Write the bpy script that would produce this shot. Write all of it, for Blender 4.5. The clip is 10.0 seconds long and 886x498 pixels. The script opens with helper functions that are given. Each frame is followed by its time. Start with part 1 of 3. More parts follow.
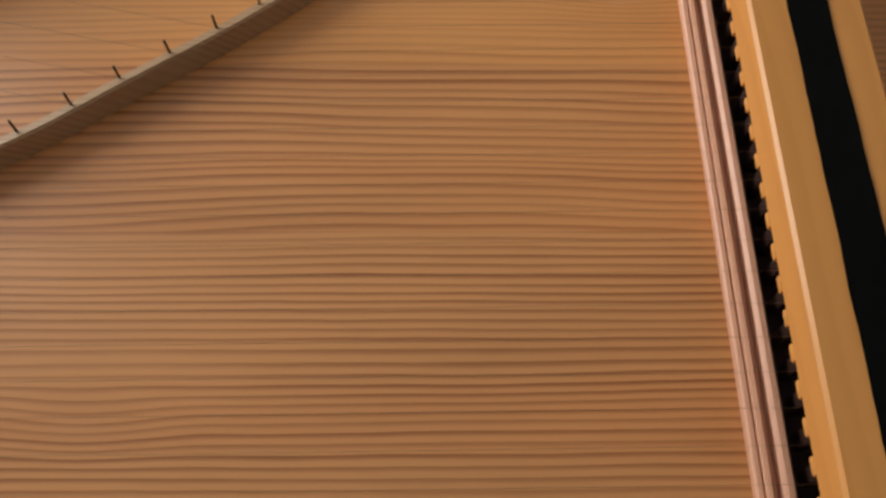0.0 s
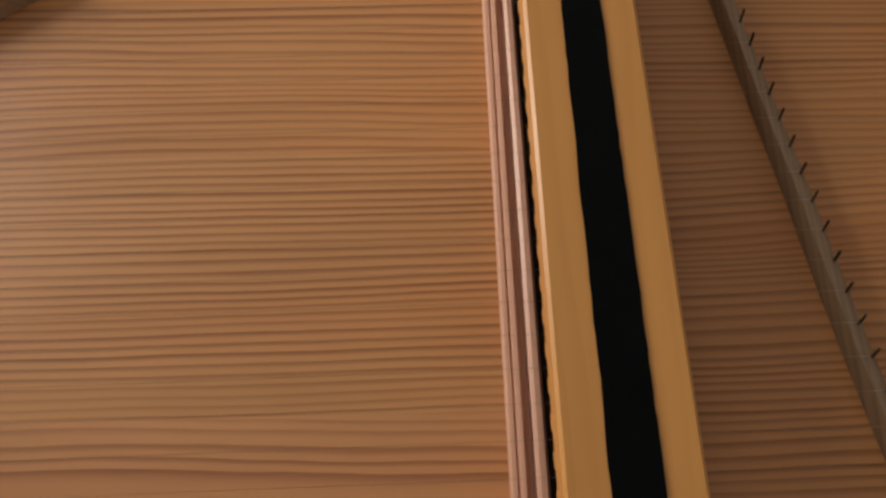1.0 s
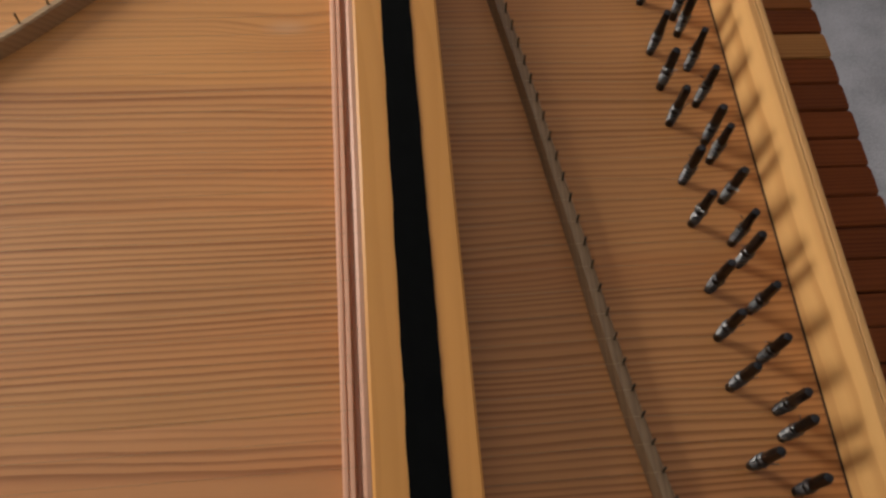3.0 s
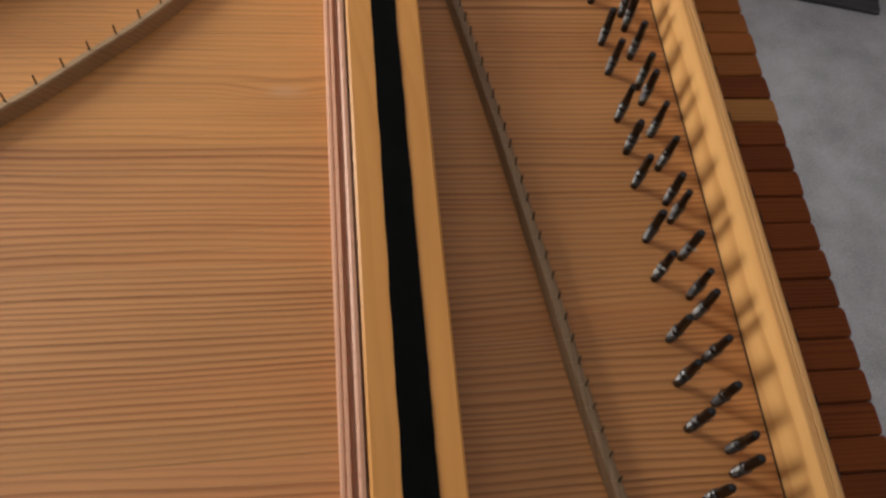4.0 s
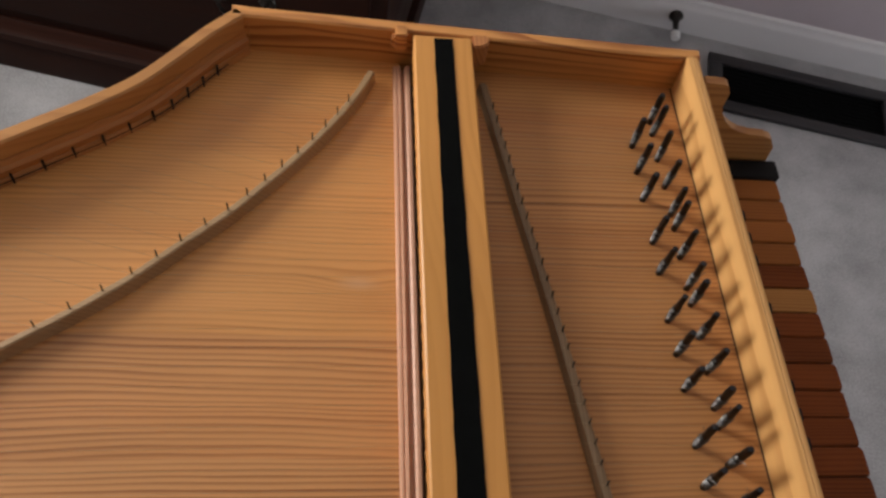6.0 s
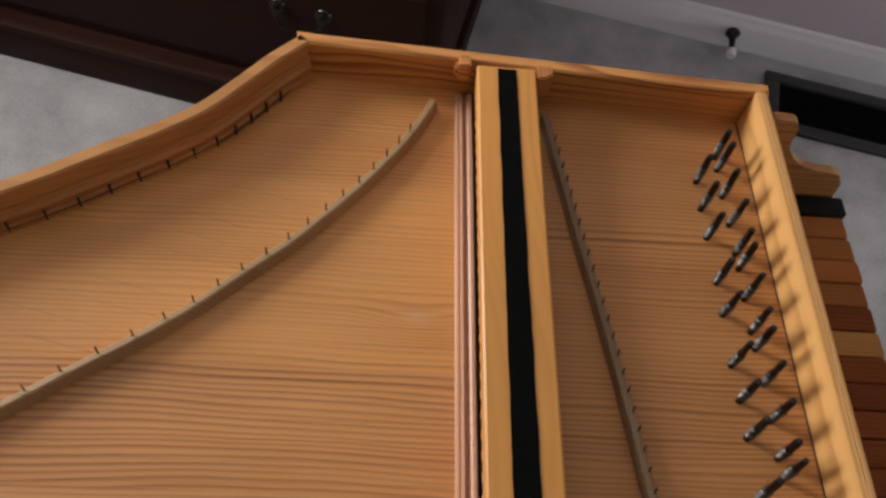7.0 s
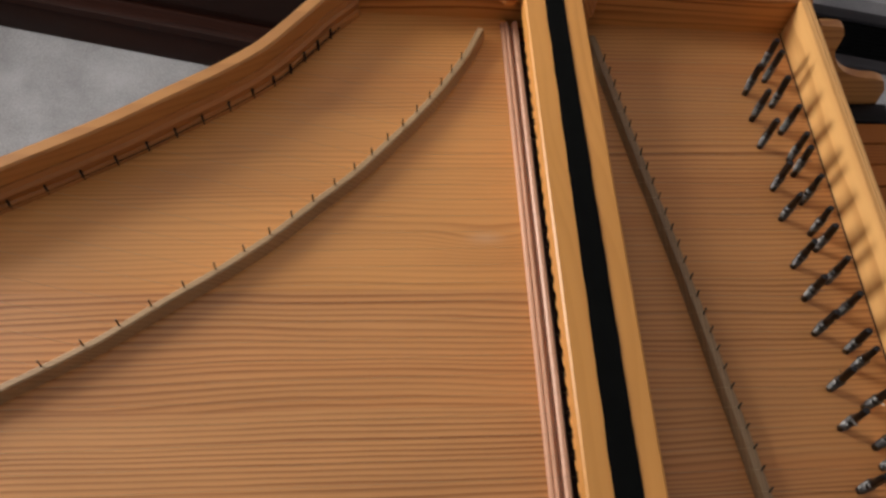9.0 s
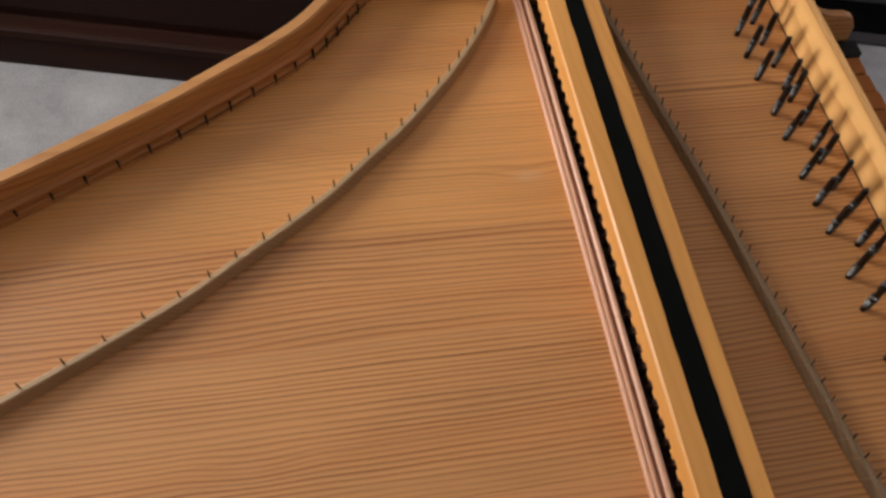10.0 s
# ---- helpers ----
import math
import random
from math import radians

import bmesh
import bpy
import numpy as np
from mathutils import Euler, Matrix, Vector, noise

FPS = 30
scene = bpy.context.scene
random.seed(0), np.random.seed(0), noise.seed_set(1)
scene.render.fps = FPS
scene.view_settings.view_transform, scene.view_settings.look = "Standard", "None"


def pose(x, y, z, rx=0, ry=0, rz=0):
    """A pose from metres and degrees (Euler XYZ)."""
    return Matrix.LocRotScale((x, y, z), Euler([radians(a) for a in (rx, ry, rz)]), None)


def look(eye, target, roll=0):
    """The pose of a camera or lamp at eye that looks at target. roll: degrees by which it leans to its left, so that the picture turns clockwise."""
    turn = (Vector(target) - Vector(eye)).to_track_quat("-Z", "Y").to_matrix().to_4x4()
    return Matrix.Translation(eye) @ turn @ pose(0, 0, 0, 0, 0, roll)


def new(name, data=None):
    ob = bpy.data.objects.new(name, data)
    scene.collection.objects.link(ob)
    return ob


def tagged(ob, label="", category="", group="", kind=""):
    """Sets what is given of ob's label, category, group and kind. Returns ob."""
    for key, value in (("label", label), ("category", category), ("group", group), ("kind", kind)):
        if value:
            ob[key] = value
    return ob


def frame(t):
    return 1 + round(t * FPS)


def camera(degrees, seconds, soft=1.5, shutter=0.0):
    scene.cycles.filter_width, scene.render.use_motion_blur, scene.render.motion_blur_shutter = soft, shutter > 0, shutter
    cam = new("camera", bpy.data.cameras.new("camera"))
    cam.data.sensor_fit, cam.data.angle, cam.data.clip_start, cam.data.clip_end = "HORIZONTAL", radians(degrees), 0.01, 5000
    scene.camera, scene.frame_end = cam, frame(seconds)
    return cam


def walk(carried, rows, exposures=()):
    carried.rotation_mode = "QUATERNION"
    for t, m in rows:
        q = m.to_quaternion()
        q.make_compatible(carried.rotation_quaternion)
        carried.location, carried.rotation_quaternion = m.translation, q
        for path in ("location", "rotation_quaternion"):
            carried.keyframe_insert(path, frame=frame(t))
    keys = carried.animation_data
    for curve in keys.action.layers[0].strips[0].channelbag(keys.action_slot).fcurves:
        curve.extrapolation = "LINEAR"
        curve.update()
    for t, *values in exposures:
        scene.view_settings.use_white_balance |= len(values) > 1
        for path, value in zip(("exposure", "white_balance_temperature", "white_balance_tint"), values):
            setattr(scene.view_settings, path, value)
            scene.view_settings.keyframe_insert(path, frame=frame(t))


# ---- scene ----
cam = camera(56.1, 10.0, soft=2.7)
PATH = [
    (0, (-0.1231, -0.4222, 1.1159), (-0.122, -0.004, 0.2076), 0.11),
    (0.5, (-0.0737, -0.4524, 1.1081), (-0.0813, -0.0275, 0.2029), -1.04),
    (1, (-0.0354, -0.4638, 1.1239), (-0.024, -0.0525, 0.2125), 0.12),
    (1.5, (-0.0186, -0.4797, 1.1423), (0.0195, -0.0569, 0.2369), 2.53),
    (2, (-0.0001, -0.4897, 1.1611), (0.0655, -0.0751, 0.2534), 5.45),
    (2.5, (0.0169, -0.4937, 1.1828), (0.0772, -0.0733, 0.2774), 4.71),
    (3.8, (-0.0133, -0.503, 1.2493), (0.1451, -0.0466, 0.3737), 14.81),
    (4, (-0.0133, -0.499, 1.2573), (0.1281, -0.0451, 0.3775), 13.61),
    (4.5, (-0.0185, -0.4763, 1.2889), (0.104, -0.003, 0.4166), 10.83),
    (5, (-0.0311, -0.4517, 1.3103), (0.0928, 0.0482, 0.4531), 11.72),
    (5.5, (-0.037, -0.4447, 1.3182), (0.0933, 0.075, 0.4738), 13.00),
    (6.8, (-0.073, -0.424, 1.331), (0.131, 0.655, -0.341), 12.1),
    (7, (-0.068, -0.418, 1.331), (0.092, 0.653, -0.351), 10.5),
    (7.5, (-0.077, -0.415, 1.322), (0.046, 0.644, -0.37), 8.5),
    (8, (-0.091, -0.408, 1.31), (-0.015, 0.615, -0.407), 6.1),
    (8.5, (-0.097, -0.41, 1.309), (-0.038, 0.61, -0.41), 5.1),
    (9, (-0.112, -0.45, 1.325), (0.034, 0.543, -0.405), 6.9),
    (9.5, (-0.1592, -0.493, 1.35), (-0.0474, 0.0172, 0.4973), 7.84),
    (10, (-0.1971, -0.5233, 1.3372), (0.0642, 0.4973, -0.3629), 6.75),
]
walk(cam, [(t, look(eye, target, roll)) for t, eye, target, roll in PATH],
     exposures=((0, -0.02), (1, -0.16), (2.5, -0.06), (4, 0.08), (5.5, 0.13), (7.5, 0.12), (10, 0.24)))

# ---------------------------------------------------------------- light
world = bpy.data.worlds.new("sky")
scene.world = world
world.use_nodes = True
wn = world.node_tree
sky = wn.nodes.new("ShaderNodeTexSky")
sky.sky_type, sky.sun_disc = "NISHITA", False
sky.sun_elevation, sky.sun_rotation = radians(38), radians(150)
wn.nodes["Background"].inputs[1].default_value = 0.12
wn.links.new(sky.outputs[0], wn.nodes["Background"].inputs[0])

sun = bpy.data.lights.new("sun", "SUN")
sun.energy, sun.angle, sun.color = 2.0, radians(0.6), (1.0, 0.95, 0.88)
new("sun", sun).matrix_world = look((3, -4, 5), (0, 0, 0))

# the room stands askew to the instrument: u runs along the far wall, w towards it
ROOM = pose(0.441, 1.109, 0, 0, 0, -13.5)
U0, U1, W0, W1, H = -1.75, 3.6, -5.6, 0.0, 2.6
WIN = (-1.18, -0.67, 1.02, 1.84)          # window in the side wall: w from, to; z from, to
win = bpy.data.lights.new("window_daylight", "AREA")
win.shape, win.size, win.size_y, win.energy, win.color = "RECTANGLE", 0.47, 0.78, 34, (1.0, 0.97, 0.93)
new("window_daylight", win).matrix_world = ROOM @ look((U0 + 0.03, (WIN[0] + WIN[1]) / 2, (WIN[2] + WIN[3]) / 2), (U0 + 1, (WIN[0] + WIN[1]) / 2, (WIN[2] + WIN[3]) / 2))

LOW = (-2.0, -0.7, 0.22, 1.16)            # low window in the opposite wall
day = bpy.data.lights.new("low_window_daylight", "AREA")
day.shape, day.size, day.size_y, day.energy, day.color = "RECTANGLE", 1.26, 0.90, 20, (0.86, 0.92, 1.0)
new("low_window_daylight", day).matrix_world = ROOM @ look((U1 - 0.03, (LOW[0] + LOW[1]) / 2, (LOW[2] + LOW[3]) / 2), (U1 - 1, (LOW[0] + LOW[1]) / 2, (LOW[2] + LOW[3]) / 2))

# ---------------------------------------------------------------- materials


class Nodes:
    """Short-hand for a principled material's node tree."""

    def __init__(self, name):
        self.mat = bpy.data.materials.new(name)
        self.mat.use_nodes = True
        self.t = self.mat.node_tree
        self.p = self.t.nodes["Principled BSDF"]

    def n(self, kind, **sets):
        node = self.t.nodes.new("ShaderNode" + kind)
        for key, value in sets.items():
            node.inputs[key.replace("_", " ")].default_value = value
        return node

    def link(self, a, b):
        self.t.links.new(a, b)

    def put(self, socket, value):
        if hasattr(value, "is_linked"):
            self.link(value, socket)
        else:
            socket.default_value = value

    def m(self, op, a, b=0.0, c=0.0):
        node = self.t.nodes.new("ShaderNodeMath")
        node.operation = op
        for s, v in zip(node.inputs, (a, b, c)):
            self.put(s, v)
        return node.outputs[0]

    def mix(self, f, a, b, how="MIX"):
        node = self.t.nodes.new("ShaderNodeMix")
        node.data_type, node.blend_type = "RGBA", how
        self.put(node.inputs[0], f)
        for s, v in ((node.inputs[6], a), (node.inputs[7], b)):
            self.put(s, (*v, 1) if isinstance(v, tuple) and len(v) == 3 else v)
        return node.outputs[2]

    def smooth(self, x, lo, hi):
        node = self.t.nodes.new("ShaderNodeMapRange")
        node.interpolation_type = "SMOOTHSTEP"
        self.put(node.inputs[0], x)
        node.inputs[1].default_value, node.inputs[2].default_value = lo, hi
        return node.outputs[0]

    def noise(self, vec, scale, detail=2.0, rough=0.5):
        node = self.n("TexNoise", Scale=scale, Detail=detail, Roughness=rough)
        self.link(vec, node.inputs["Vector"])
        return node.outputs[0]

    def noise1(self, w, scale, detail=1.0):
        node = self.t.nodes.new("ShaderNodeTexNoise")
        node.noise_dimensions = "1D"
        self.put(node.inputs["W"], w)
        node.inputs["Scale"].default_value, node.inputs["Detail"].default_value = scale, detail
        return node.outputs[0]

    def white1(self, w):
        node = self.t.nodes.new("ShaderNodeTexWhiteNoise")
        node.noise_dimensions = "1D"
        self.put(node.inputs["W"], w)
        return node.outputs[0]

    def scaled(self, vec, s):
        node = self.t.nodes.new("ShaderNodeVectorMath")
        node.operation = "MULTIPLY"
        self.link(vec, node.inputs[0])
        node.inputs[1].default_value = s
        return node.outputs[0]

    def bump(self, height, strength, dist):
        node = self.n("Bump", Strength=strength, Distance=dist)
        self.link(height, node.inputs["Height"])
        self.link(node.outputs[0], self.p.inputs["Normal"])

    def set(self, **sets):
        for key, value in sets.items():
            self.put(self.p.inputs[key.replace("_", " ")], value)


def wood(name, light, dark, along="x", across="y", ring=0.0045, contrast=1.0, wander=0.012, rough=0.42, tone=0.12, coat=0.0, bump=0.15, wild=4.0, spec=0.35, knots=(), even=0.42, blush=0.0):
    """Softwood or hardwood with growth rings that run along one axis and follow each other across another."""
    k = Nodes(name)
    co = k.n("TexCoord").outputs["Object"]
    rnd = k.n("ObjectInfo").outputs["Random"]
    sep = k.n("SeparateXYZ")
    k.link(co, sep.inputs[0])
    ax = {"x": 0, "y": 1, "z": 2}
    u, v = sep.outputs[ax[along]], sep.outputs[ax[across]]
    third = sep.outputs[3 - ax[along] - ax[across]]
    v = k.m("ADD", v, k.m("MULTIPLY", rnd, 3.7))
    comb = k.n("CombineXYZ")
    k.link(u, comb.inputs[0]), k.link(v, comb.inputs[1]), k.link(third, comb.inputs[2])
    pos = comb.outputs[0]
    slow = k.noise(k.scaled(pos, (2.2, 7.0, 4.0)), 1.0, 2.0)
    quick = k.noise(k.scaled(pos, (14.0, 60.0, 30.0)), 1.0, 2.0)
    vv = k.m("ADD", v, k.m("MULTIPLY", k.m("SUBTRACT", slow, 0.5), wander * 4))
    vv = k.m("ADD", vv, k.m("MULTIPLY", k.m("SUBTRACT", quick, 0.5), ring * 0.45))
    vv = k.m("ADD", vv, k.m("MULTIPLY", third, 0.35))
    pale = 0.0
    for kx, ky, bend, spot in knots:                           # the rings bow round a small knot
        gap = k.t.nodes.new("ShaderNodeVectorMath")
        gap.operation = "SUBTRACT"
        k.link(co, gap.inputs[0])
        gap.inputs[1].default_value = (kx, ky, 0.8)
        far = k.t.nodes.new("ShaderNodeVectorMath")
        far.operation = "LENGTH"
        k.link(k.scaled(gap.outputs[0], (0.42, 1.0, 0.0)), far.inputs[0])
        near = k.m("SUBTRACT", 1.0, k.smooth(far.outputs[1], 0.0, 0.022))
        vv = k.m("ADD", vv, k.m("MULTIPLY", near, bend))
        pale = k.m("ADD", pale, k.m("MULTIPLY", spot, k.m("SUBTRACT", 1.0, k.smooth(far.outputs[1], 0.0, 0.0085))))
    phase = k.m("ADD", k.m("DIVIDE", vv, ring), k.m("MULTIPLY", k.noise1(vv, 30.0, 1.0), wild))
    saw = k.m("FRACT", phase)
    late = k.m("MULTIPLY", k.smooth(saw, 0.30, 0.86), k.m("SUBTRACT", 1.0, k.smooth(saw, 0.91, 1.0)))
    weight = k.m("ADD", 0.62, k.m("MULTIPLY", k.white1(k.m("FLOOR", phase)), 0.38))
    weight = k.m("MULTIPLY", weight, k.m("ADD", 0.45, k.m("MULTIPLY", k.noise(k.scaled(pos, (5.0, 45.0, 20.0)), 1.0, 3.0), 1.0)))
    zone = k.smooth(k.noise(k.scaled(pos, (2.5, 22.0, 8.0)), 1.0, 2.0), 0.32, 0.66)
    weight = k.m("MULTIPLY", weight, k.m("ADD", even, k.m("MULTIPLY", zone, 1.17 - even)))
    fine = k.noise(k.scaled(pos, (40.0, 1500.0, 900.0)), 1.0, 2.0, 0.6)
    amount = k.m("MULTIPLY", k.m("MULTIPLY", late, weight), contrast)
    amount = k.m("ADD", amount, k.m("MULTIPLY", k.m("SUBTRACT", fine, 0.5), 0.28))
    amount.node.use_clamp = True
    col = k.mix(amount, light, dark)
    if blush:                                                  # redder and browner bands along the grain
        band = k.smooth(k.noise(k.scaled(pos, (1.6, 24.0, 8.0)), 1.0, 3.0), 0.46, 0.68)
        col = k.mix(k.m("MULTIPLY", band, blush), col, k.mix(1.0, col, (0.92, 0.80, 0.72), "MULTIPLY"))
    cloud = k.noise(k.scaled(pos, (4.0, 16.0, 8.0)), 1.0, 3.0)
    lighten = k.m("ADD", 1.0, k.m("MULTIPLY", k.m("SUBTRACT", cloud, 0.5), tone * 4))
    lighten = k.m("MULTIPLY", lighten, k.m("ADD", 1.0 - tone * 0.6, k.m("MULTIPLY", rnd, tone * 1.2)))
    grey = k.n("CombineXYZ")
    for s in grey.inputs:
        k.link(lighten, s)
    col = k.mix(1.0, col, grey.outputs[0], "MULTIPLY")
    if knots:
        col = k.mix(k.m("MULTIPLY", pale, 0.55), col, (0.60, 0.36, 0.20))
    k.set(Base_Color=col, Roughness=k.m("ADD", rough, k.m("MULTIPLY", k.m("SUBTRACT", cloud, 0.5), 0.2)), Coat_Weight=coat, Coat_Roughness=0.25)
    k.p.inputs["Specular IOR Level"].default_value = spec
    k.bump(k.m("ADD", k.m("MULTIPLY", amount, -0.6), k.m("MULTIPLY", fine, 0.5)), bump, 0.0006)
    return k.mat


def plain(name, colour, rough=0.5, metal=0.0, var=0.15, scale=60.0, bump=0.1, dist=0.0005, spec=0.4):
    k = Nodes(name)
    co = k.n("TexCoord").outputs["Object"]
    a = k.noise(co, scale, 4.0, 0.6)
    b = k.noise(co, scale * 0.11, 2.0)
    f = k.m("ADD", 1.0, k.m("MULTIPLY", k.m("SUBTRACT", k.m("ADD", a, b), 1.0), var * 2))
    grey = k.n("CombineXYZ")
    for s in grey.inputs:
        k.link(f, s)
    k.set(Base_Color=k.mix(1.0, colour, grey.outputs[0], "MULTIPLY"), Metallic=metal, Roughness=k.m("ADD", rough, k.m("MULTIPLY", k.m("SUBTRACT", a, 0.5), 0.25)))
    k.p.inputs["Specular IOR Level"].default_value = spec
    k.bump(a, bump, dist)
    return k.mat


FIR = wood("fir_soundboard", (0.560, 0.268, 0.094), (0.290, 0.108, 0.032), ring=0.0041, contrast=1.0, wander=0.005, wild=2.0, coat=0.09, blush=0.45, even=0.72, knots=((-0.262, -0.352, 0.004, 0.15),))
FIR_SOFT = wood("fir_soundboard_mild", (0.590, 0.278, 0.086), (0.370, 0.145, 0.040), ring=0.0042, contrast=0.70, wander=0.008, wild=2.8, coat=0.09, blush=0.45, even=0.5, knots=((-0.036, -0.1395, 0.006, 0.9),))
FIR_FAN = wood("fir_soundboard_fanned", (0.560, 0.264, 0.090), (0.295, 0.110, 0.033), ring=0.0047, contrast=0.95, wander=0.010, wild=3.0, coat=0.09, blush=0.45, even=0.6)
FIR_WIDE = wood("fir_soundboard_broad", (0.530, 0.246, 0.092), (0.290, 0.112, 0.038), ring=0.0082, contrast=0.9, wander=0.010, wild=4.0, coat=0.09, blush=0.45, even=0.6)
FIR_PLANK = wood("fir_wrestplank", (0.50, 0.232, 0.080), (0.255, 0.098, 0.030), ring=0.0043, contrast=0.9, wander=0.007, wild=2.5, even=0.6, blush=0.6)
FIR_WALL = wood("fir_case", (0.62, 0.285, 0.085), (0.235, 0.060, 0.016), "x", "z", ring=0.011, contrast=1.0, wander=0.022, rough=0.38, wild=5.0, even=0.5)
FIR_BENT = wood("fir_bentside", (0.52, 0.245, 0.078), (0.28, 0.10, 0.030), "x", "z", ring=0.008, contrast=0.8, wander=0.006, rough=0.38)
FIR_HITCH = wood("fir_hitch_rail", (0.46, 0.20, 0.065), (0.34, 0.13, 0.04), "x", "z", ring=0.008, contrast=0.35, wander=0.004)
FIR_NAME = wood("fir_nameboard", (0.66, 0.36, 0.125), (0.40, 0.17, 0.045), "y", "x", ring=0.009, contrast=0.55, wander=0.006, rough=0.36, wild=3.0)
PINK = wood("fir_moulding", (0.66, 0.37, 0.235), (0.36, 0.13, 0.07), "y", "x", ring=0.004, contrast=0.7, wander=0.003)
MAPLE = wood("maple_rail", (0.61, 0.282, 0.070), (0.51, 0.220, 0.048), "y", "x", ring=0.006, contrast=0.45, wander=0.02, rough=0.40, tone=0.10, bump=0.05)
BEECH = wood("beech_bridge", (0.41, 0.27, 0.14), (0.28, 0.17, 0.085), "x", "y", ring=0.003, contrast=0.7, wander=0.004, rough=0.45)
# the bridge's beech darkened: the rail's shade on the nut is in this colour
BEECH_NUT_SHADED = wood("beech_nut_shaded", (0.25, 0.160, 0.085), (0.155, 0.092, 0.048), "y", "x", ring=0.003, contrast=0.7, wander=0.004, rough=0.45)
RED = wood("reddish_block", (0.46, 0.19, 0.062), (0.24, 0.08, 0.025), "y", "x", ring=0.003)
KEYWOOD = wood("padauk_key", (0.200, 0.052, 0.011), (0.085, 0.018, 0.004), "x", "y", ring=0.0035, contrast=0.7, wander=0.004, rough=0.5, tone=0.25, spec=0.12)
KEYTAN = wood("walnut_key", (0.36, 0.122, 0.026), (0.20, 0.058, 0.012), "x", "y", ring=0.0035, contrast=0.7, wander=0.004, rough=0.5, tone=0.2, spec=0.15)
KEYLIGHT = wood("pale_key", (0.47, 0.215, 0.060), (0.31, 0.12, 0.032), "x", "y", ring=0.0035, contrast=0.7, wander=0.004, rough=0.5, spec=0.15)
MAHOGANY = wood("mahogany", (0.022, 0.0062, 0.0030), (0.010, 0.003, 0.0016), "x", "z", ring=0.006, contrast=0.8, rough=0.5, tone=0.2, bump=0.05, spec=0.12)
FELT = plain("black_felt", (0.0035, 0.0038, 0.0036), 0.9, var=0.4, scale=900, bump=0.5, spec=0.05)
DARKWOOD = plain("dark_jack_wood", (0.030, 0.011, 0.007), 0.6, var=0.3, scale=200)
EBONY = plain("ebony", (0.007, 0.0055, 0.005), 0.6, var=0.3, scale=150, spec=0.15)
STEEL = plain("blued_steel", (0.050, 0.049, 0.052), 0.36, 1.0, var=0.35, scale=300, bump=0.2, dist=0.0002)
WIRE = plain("brass_wire", (0.42, 0.33, 0.21), 0.42, 1.0, var=0.1, scale=400)
COIL = plain("tarnished_wire", (0.165, 0.158, 0.150), 0.44, 1.0, var=0.6, scale=420)
BRASSPIN = plain("dull_brass_pin", (0.10, 0.085, 0.06), 0.4, 1.0, var=0.2, scale=300)
BLACKPIN = plain("black_iron_pin", (0.018, 0.015, 0.013), 0.4, 0.6, var=0.2, scale=300)
VENT = plain("brown_vent_metal", (0.034, 0.031, 0.032), 0.55, var=0.15, scale=90)
VENTSHADE = plain("vent_shade_black", (0.0045, 0.0045, 0.0045), 0.8, var=0.2, spec=0.05)
PAINT = plain("white_gloss_paint", (0.74, 0.72, 0.72), 0.35, var=0.04, scale=20)
WALLPAINT = plain("pale_lilac_wall_paint", (0.56, 0.49, 0.52), 0.8, var=0.05, scale=30, bump=0.2)
CEIL = plain("white_ceiling_paint", (0.78, 0.77, 0.75), 0.9, var=0.03, scale=30)
RUBBER = plain("white_rubber", (0.75, 0.74, 0.72), 0.6, var=0.05)
IRON = plain("dark_bronze", (0.035, 0.030, 0.026), 0.35, 0.8, var=0.2)


def carpet_material():
    k = Nodes("grey_carpet")
    co = k.n("TexCoord").outputs["Object"]
    tuft = k.noise(co, 260.0, 3.0, 0.7)
    patch = k.noise(co, 9.0, 4.0, 0.6)
    wide = k.noise(co, 2.0, 2.0)
    f = k.m("ADD", k.m("MULTIPLY", tuft, 0.45), k.m("ADD", k.m("MULTIPLY", patch, 0.38), k.m("MULTIPLY", wide, 0.17)))
    k.set(Base_Color=k.mix(k.smooth(f, 0.28, 0.72), (0.24, 0.235, 0.232), (0.58, 0.57, 0.575)), Roughness=0.95)
    k.p.inputs["Specular IOR Level"].default_value = 0.1
    k.bump(k.m("ADD", tuft, k.m("MULTIPLY", patch, 0.6)), 0.8, 0.006)
    return k.mat


CARPET = carpet_material()

# ---------------------------------------------------------------- builders


def link(name, bm, material, parent=None, label="", m=None, soft=38):
    mesh = bpy.data.meshes.new(name)
    bmesh.ops.recalc_face_normals(bm, faces=bm.faces)
    bm.to_mesh(mesh)
    bm.free()
    mesh.materials.append(material)
    mesh.polygons.foreach_set("use_smooth", [True] * len(mesh.polygons))
    mesh.set_sharp_from_angle(angle=radians(soft))
    ob = new(name, mesh)
    if m is not None:
        ob.matrix_world = m
    if parent is not None:
        ob.parent = parent
    if label:
        ob["label"] = label
    return ob


def part(name, bm, material, parent, label="", m=None, soft=38):
    return link(name, bm, material, parent, label, m, soft)


def share(name, ob, parent, m, label=""):
    """Another piece on the same mesh."""
    o = new(name, ob.data)
    o.matrix_world = m
    o.parent = parent
    if label:
        o["label"] = label
    return o


def thing(name, label, category, m=None, group="", kind=""):
    e = new(name)
    if m is not None:
        e.matrix_world = m
    return tagged(e, label, category, group, kind)


